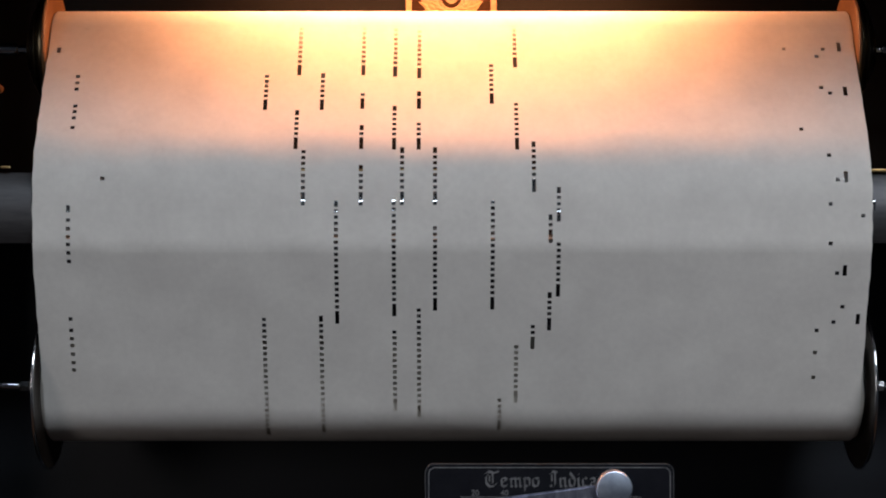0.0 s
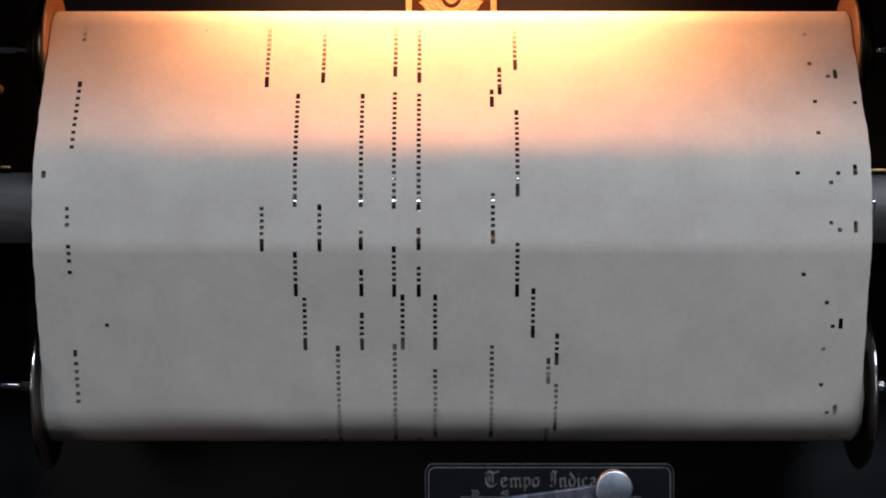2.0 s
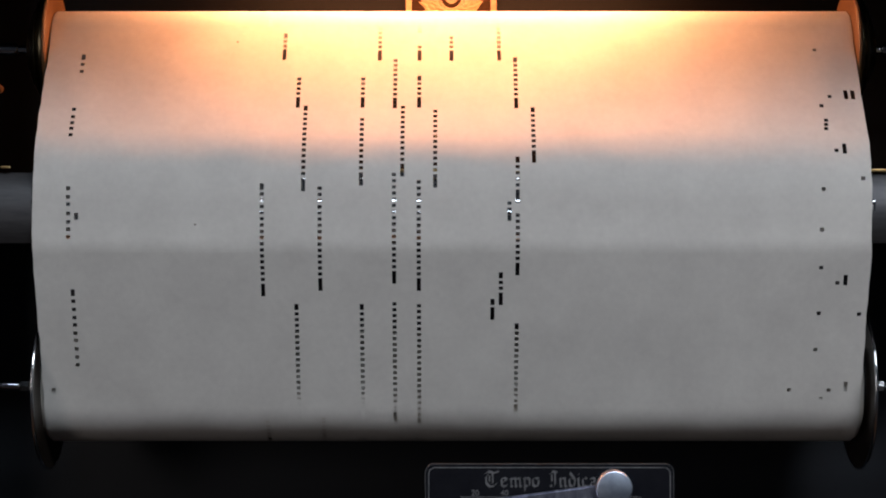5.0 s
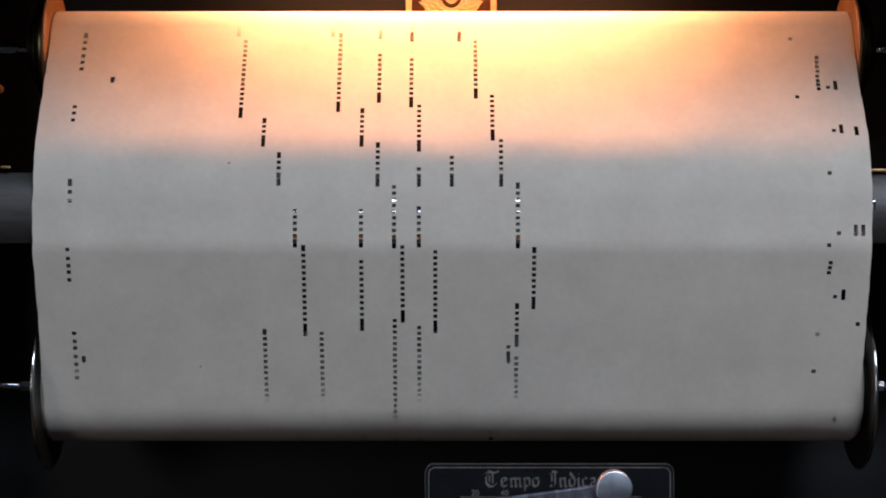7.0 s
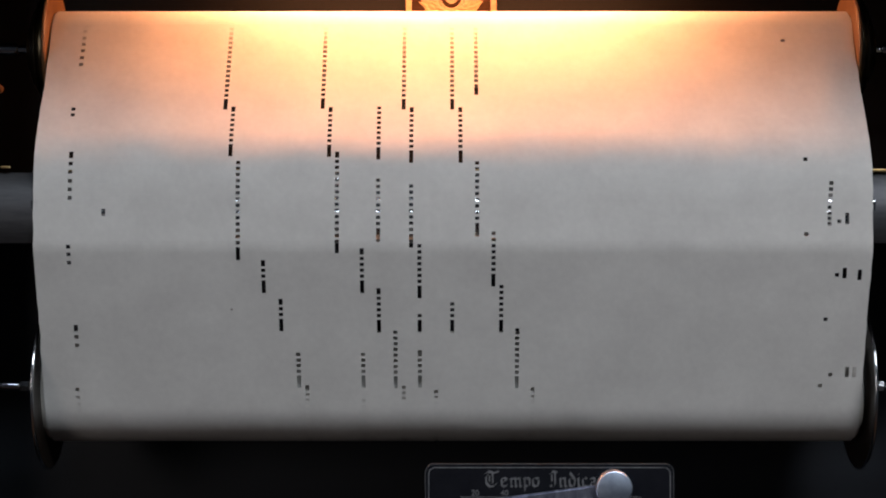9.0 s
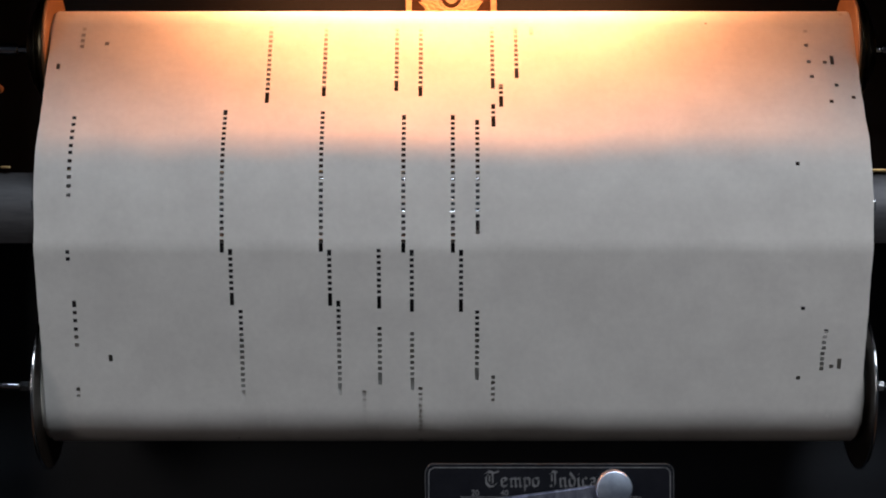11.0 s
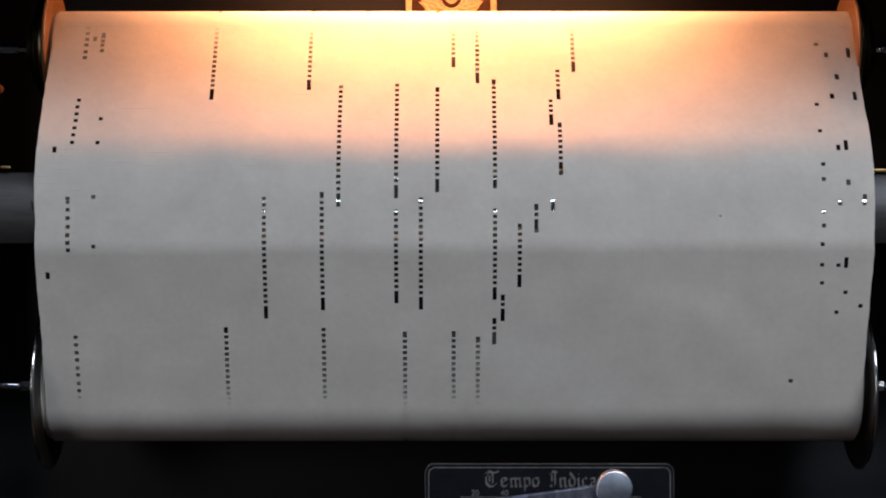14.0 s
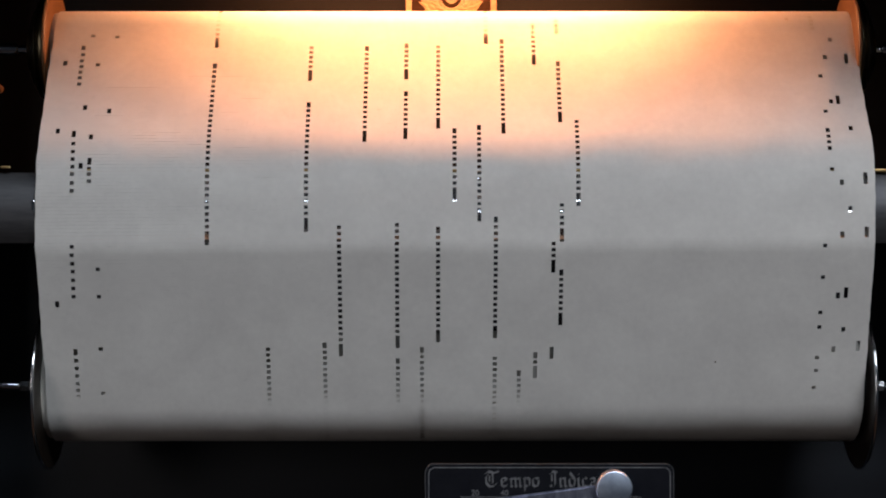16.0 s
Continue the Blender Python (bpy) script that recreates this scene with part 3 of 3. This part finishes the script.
note(4, -365.7, -334.2); note(16, -368.4, -335.3); note(19, -360.9, -339.8); note(21, -367.7, -359.2); note(23, -370.9, -366.5)
note(-3, -416.1, -368.3); note(4, -416.1, -371.1); note(9, -414.8, -373.1); note(16, -416.1, -374.3); note(24, -398.2, -378.9)
note(23, -408.4, -398.2); note(-19, -478.3, -409.2); note(24, -421.3, -409.2); note(-7, -459.7, -413.4); note(14, -450.4, -416.3)
note(26, -453.6, -421.3); note(11, -450.2, -423.4); note(0, -485.9, -444.6); note(5, -464.6, -445.7); note(17, -488.0, -447.8)
note(9, -485.9, -450.0); note(24, -478.3, -452.6); note(-7, -485.9, -470.8); note(5, -485.9, -471.3); note(21, -494.4, -477.8)
note(-19, -507.7, -485.4); note(15, -507.7, -487.2); note(24, -498.6, -491.8)
punch(129.0, 57.0, 1.3); punch(-128.4, 54.2, 1.3); punch(-128.4, 51.5, 1.3); punch(-128.4, 48.3, 1.3); punch(129.0, 47.7, 1.3)
punch(-128.4, 45.1, 1.3); punch(-128.4, 42.6, 1.3); punch(-128.4, 39.5, 1.3); punch(129.1, 39.5, 1.3); punch(134.7, 36.4, 1.3)
punch(143.0, 35.3, 3.8); punch(-128.4, 35.3, 1.3); punch(137.4, 30.8, 1.3); punch(134.7, 18.6, 1.3); punch(137.3, 17.6, 3.8)
punch(-127.6, 14.3, 1.3); punch(-127.6, 11.3, 1.3); punch(-127.6, 8.3, 1.3); punch(131.9, 8.0, 1.3); punch(-127.6, 5.8, 1.3)
punch(-127.6, 3.0, 1.3); punch(-127.6, 0.1, 1.3); punch(143.0, -1.5, 1.3); punch(-127.6, -3.8, 2.4); punch(131.9, -5.5, 1.3)
punch(134.5, -13.8, 1.3); punch(-116.0, -14.2, 1.3); punch(137.2, -14.8, 3.8); punch(131.9, -22.5, 1.3); punch(123.3, -32.8, 1.3)
punch(-127.6, -33.5, 1.3); punch(-127.6, -37.6, 1.3); punch(-127.6, -40.3, 1.3); punch(-127.6, -42.7, 1.3)
punch(135.0, -48.4, 1.3); punch(140.4, -49.4, 3.8); punch(-128.0, -50.1, 1.3); punch(132.1, -50.8, 1.3); punch(-128.0, -52.8, 1.3)
punch(-128.0, -55.6, 1.3); punch(132.1, -64.6, 1.3); punch(-136.1, -67.4, 2.4); punch(120.8, -67.9, 1.3); punch(134.6, -67.9, 1.3)
punch(140.4, -69.0, 3.8); punch(-127.1, -77.4, 1.3); punch(-127.1, -80.3, 1.3); punch(129.0, -83.1, 1.3)
punch(-127.1, -83.3, 1.3); punch(-127.1, -86.5, 1.3); punch(-127.1, -89.2, 1.3); punch(-127.1, -92.2, 1.3)
punch(-127.1, -94.9, 1.3); punch(143.2, -96.2, 1.3); punch(129.3, -96.5, 1.3); punch(-127.1, -97.9, 1.3)
punch(-127.1, -100.9, 1.3); punch(-127.1, -104.0, 2.4); punch(135.0, -107.6, 1.3); punch(137.7, -108.6, 3.8)
punch(129.1, -113.1, 1.3); punch(-127.6, -123.9, 1.3); punch(128.9, -126.4, 1.3); punch(-127.6, -126.5, 1.3)
punch(-127.6, -129.0, 1.3); punch(-124.9, -130.9, 2.4); punch(-127.6, -131.9, 1.3); punch(-127.6, -135.1, 1.3)
punch(-127.6, -137.5, 1.3); punch(129.4, -140.2, 1.3); punch(-127.6, -140.5, 1.3); punch(143.0, -143.9, 1.3)
punch(134.5, -154.0, 1.3); punch(137.3, -154.7, 3.8); punch(-128.0, -160.1, 1.3); punch(131.8, -162.7, 1.3)
punch(-128.0, -162.9, 1.3); punch(132.0, -164.5, 1.3); punch(-128.0, -165.2, 1.3); punch(132.2, -166.3, 1.3)
punch(-128.0, -167.8, 1.3); punch(-128.0, -171.0, 1.3); punch(131.3, -172.5, 1.3); punch(134.6, -176.6, 1.3)
punch(140.4, -177.6, 3.8); punch(142.9, -177.6, 3.8); punch(-127.1, -187.6, 1.3); punch(-127.1, -190.7, 1.3)
punch(-127.1, -193.9, 2.4); punch(131.6, -197.2, 1.3); punch(142.2, -213.4, 3.8); punch(134.4, -213.4, 1.3)
punch(137.0, -214.1, 3.8); punch(-127.9, -217.8, 1.3); punch(-127.9, -220.8, 1.3); punch(-127.9, -223.5, 1.3)
punch(123.3, -227.8, 1.3); punch(131.2, -231.3, 1.3); punch(134.5, -232.1, 1.3); punch(137.2, -233.1, 3.8)
punch(131.2, -233.1, 1.3); punch(131.2, -234.9, 1.3); punch(-115.9, -235.2, 2.4); punch(131.2, -236.9, 1.3)
punch(131.5, -239.0, 1.3); punch(-127.3, -240.1, 1.3); punch(131.5, -241.0, 1.3); punch(-127.3, -243.0, 1.3)
punch(131.7, -243.1, 1.3); punch(131.9, -245.2, 1.3); punch(-127.3, -245.9, 1.3); punch(-127.3, -249.1, 1.3)
punch(-127.3, -252.0, 1.3); punch(123.4, -253.6, 1.3); punch(-127.3, -255.2, 2.4); punch(-128.4, -271.5, 1.3)
punch(-128.4, -274.0, 1.3); punch(-127.9, -293.5, 1.3); punch(-127.9, -296.6, 1.3); punch(-127.9, -299.7, 1.3)
punch(-127.9, -302.6, 1.3); punch(120.5, -304.4, 1.3); punch(-127.9, -305.4, 1.3); punch(-127.9, -308.5, 1.3)
punch(-127.9, -311.1, 1.3); punch(-127.9, -314.2, 1.3); punch(-127.9, -316.9, 1.3); punch(-127.9, -319.8, 1.3)
punch(-127.9, -322.6, 1.3); punch(134.7, -329.8, 1.3); punch(142.8, -332.1, 1.3); punch(137.3, -337.1, 1.3)
punch(129.0, -340.6, 1.3); punch(-136.0, -345.1, 2.4); punch(134.2, -347.0, 1.3); punch(128.6, -347.2, 1.3)
punch(136.8, -348.0, 3.8); punch(-128.5, -354.1, 1.3); punch(128.4, -354.6, 1.3); punch(-119.8, -355.3, 1.3)
punch(-128.6, -356.6, 1.3); punch(-128.6, -359.2, 1.3); punch(128.8, -361.0, 1.3); punch(-128.5, -362.0, 1.3)
punch(-128.5, -364.9, 1.3); punch(128.8, -365.8, 1.3); punch(-128.5, -367.7, 1.3); punch(134.3, -368.9, 2.0)
punch(142.7, -369.9, 3.8); punch(-128.5, -370.9, 2.4); punch(-119.7, -372.0, 1.3); punch(137.2, -376.0, 2.0)
punch(128.9, -377.1, 1.3); punch(128.9, -382.5, 1.3); punch(-133.7, -388.6, 2.2); punch(134.5, -388.7, 2.2)
punch(137.2, -389.7, 3.9); punch(-119.2, -391.2, 1.3); punch(-127.9, -391.3, 1.3); punch(-127.8, -394.3, 1.3)
punch(128.9, -395.5, 1.3); punch(-127.7, -397.2, 1.3); punch(-127.6, -400.3, 1.3); punch(-119.0, -401.0, 1.3)
punch(-127.6, -403.1, 1.3); punch(-127.6, -406.1, 1.3); punch(129.0, -407.0, 1.3); punch(-127.4, -409.0, 1.3)
punch(134.8, -410.7, 2.2); punch(143.1, -411.6, 3.7); punch(137.5, -419.5, 2.2); punch(-127.4, -427.7, 1.3)
punch(134.7, -429.0, 2.0); punch(-127.4, -430.3, 1.3); punch(142.8, -430.4, 4.1); punch(-121.6, -430.9, 1.3)
punch(-121.7, -433.3, 1.3); punch(-127.4, -433.4, 1.3); punch(131.6, -433.7, 1.3); punch(-121.7, -435.1, 1.3)
punch(-127.4, -435.9, 1.3); punch(-124.6, -436.2, 2.0); punch(-121.7, -437.8, 2.4); punch(-127.5, -438.6, 1.3)
punch(-127.6, -441.3, 1.3); punch(131.3, -441.6, 1.6); punch(131.3, -444.1, 1.3); punch(-127.7, -444.3, 1.3)
punch(131.3, -446.4, 1.3); punch(-121.9, -446.9, 2.0); punch(-127.9, -448.1, 2.6); punch(131.3, -449.0, 1.8)
punch(-133.5, -449.3, 2.0); punch(139.4, -450.0, 1.8); punch(131.5, -457.2, 1.3); punch(-116.7, -457.7, 2.0)
punch(-125.2, -459.2, 2.0); punch(133.9, -461.6, 1.8); punch(136.4, -462.4, 3.7); punch(-128.4, -469.3, 1.3)
punch(-128.5, -472.0, 1.3); punch(131.4, -472.8, 1.3); punch(-128.5, -474.5, 1.3); punch(-128.4, -477.0, 1.3)
punch(-122.7, -477.8, 1.3); punch(-134.2, -478.5, 2.0); punch(-128.5, -479.5, 1.3); punch(141.6, -481.1, 4.1)
punch(133.9, -481.3, 1.8); punch(-128.4, -482.3, 1.3); punch(-128.5, -485.4, 1.9); punch(136.6, -489.2, 1.7)
punch(-117.0, -490.3, 1.3); punch(-125.7, -490.8, 1.3); punch(130.9, -494.4, 1.3); punch(130.8, -496.2, 1.3)
punch(130.8, -497.9, 1.3); punch(122.2, -498.9, 1.3); punch(130.7, -500.0, 1.3)


# where the margin that buckles beside the flange folds away
FOLDS = (0.1327, 0.1356)


def paper_roll():
    roll = thing("music_roll", "cream perforated player piano roll running down over the tracker bar", "paper roll")
    step, s_first, s_last = 0.0012, -0.535, 0.105
    count = int(round((s_last - s_first) / step))
    strips = []
    for i in range(count):
        a, b = s_first + i * step, s_first + (i + 1) * step
        mid = (a + b) / 2
        wave = lambda s, seed: noise.noise((s * 60, seed, 0)) * 0.0003 + noise.noise((s * 190, seed, 3)) * 0.0003
        left, right = PAPER_X - PAPER_HALF + wave(mid, 1.3), PAPER_X + PAPER_HALF + wave(mid, 7.7)
        mine = [h for h in HOLES if h[2] < b - 1e-5 and h[3] > a + 1e-5]
        cuts = sorted({round(a, 6), round(b, 6), *(round(c, 6) for h in mine for c in h[2:] if a + 2e-5 < c < b - 2e-5)})
        spans = ((left, FOLDS[0], 0), (FOLDS[0], FOLDS[1], 1), (FOLDS[1], right, 2)) if mid < -0.03 else ((left, right, 0),)
        for low, high, fold in spans:
            ob = sheet_piece(low, high, mid, cuts, mine)
            ob.parent = roll
            strips.append((ob, mid, fold))
    return strips


def sheet_piece(low, high, mid, cuts, mine):
    """One rigid piece of the sheet between two edges, with its holes cut out."""
    verts, faces, uvs = [], [], []
    for s0, s1 in zip(cuts, cuts[1:]):
        if s1 - s0 < 5e-6:
            continue
        m = (s0 + s1) / 2
        x = low
        gaps = sorted((max(h[0], low), min(h[1], high)) for h in mine if h[2] < m < h[3] and h[1] > low and h[0] < high)
        for g0, g1 in gaps + [(high, high)]:
            if g0 > x + 1e-5:
                n = len(verts)
                for px, ps in ((x, s1), (g0, s1), (g0, s0), (x, s0)):
                    verts.append((px, 0, mid - ps))
                    uvs.append((px, ps))
                faces.append((n, n + 1, n + 2, n + 3))
            x = max(x, g1)
    bm = bmesh.new()
    sheet = bm.loops.layers.uv.new("sheet")
    corners = {}
    for f in faces:
        made = []
        for k in f:
            key = (round(uvs[k][0], 6), round(uvs[k][1], 6))
            if key not in corners:
                corners[key] = bm.verts.new(verts[k])
            made.append(corners[key])
        face = bm.faces.new(made)
        for loop, k in zip(face.loops, f):
            loop[sheet].uv = uvs[k]
    data = bpy.data.meshes.new("paper_strip")
    bm.to_mesh(data)
    bm.free()
    data.materials.append(PAPER)
    return new("paper_strip", data)


STRIPS = paper_roll()


def buckle(u, t):
    """How far the margin leans back beside the supply flange, in degrees."""
    return 4.2 * math.exp(-((u + 0.052) / 0.019) ** 2) * float(np.interp(
        t, (0, 4, 6.5, 7.5, 8, 9.2, 11.3, 13, 16), (0.25, 0.25, 0.7, 0.6, 0.35, 0.9, 0.7, 1.0, 1.0)))


def strip_pose(s, t, fold=0):
    u = s + travel(t)
    y, z, tilt = paper_way(u)
    m = Matrix.Translation((drift(t), y, z)) @ Matrix.Rotation(-tilt, 4, "X") @ Matrix.Rotation(-skew(u, t), 4, "Y")
    for x in FOLDS[:fold]:
        m = m @ Matrix.Translation((x, 0, 0)) @ Matrix.Rotation(radians(buckle(u, t)), 4, "Z") @ Matrix.Translation((-x, 0, 0))
    return m


def motions():
    times = [i * 0.1 for i in range(161)]
    for ob, s, fold in STRIPS:
        rows = []
        for i, t in enumerate(times):
            u = s + travel(t)
            if i in (0, 160) or (i % 2 == 0 and fold == 0) or -0.17 < u < 0.22:
                rows.append((t, strip_pose(s, t, fold)))
        walk(ob, rows)
    for spool, r, lead in ((SUPPLY, R1, Z1), (TAKEUP, R2, Z2)):
        base = spool.location.copy()
        walk(spool, [(i * 0.25, Matrix.Translation(base) @ Matrix.Rotation(travel(i * 0.25) / r, 4, "X")) for i in range(65)])


motions()
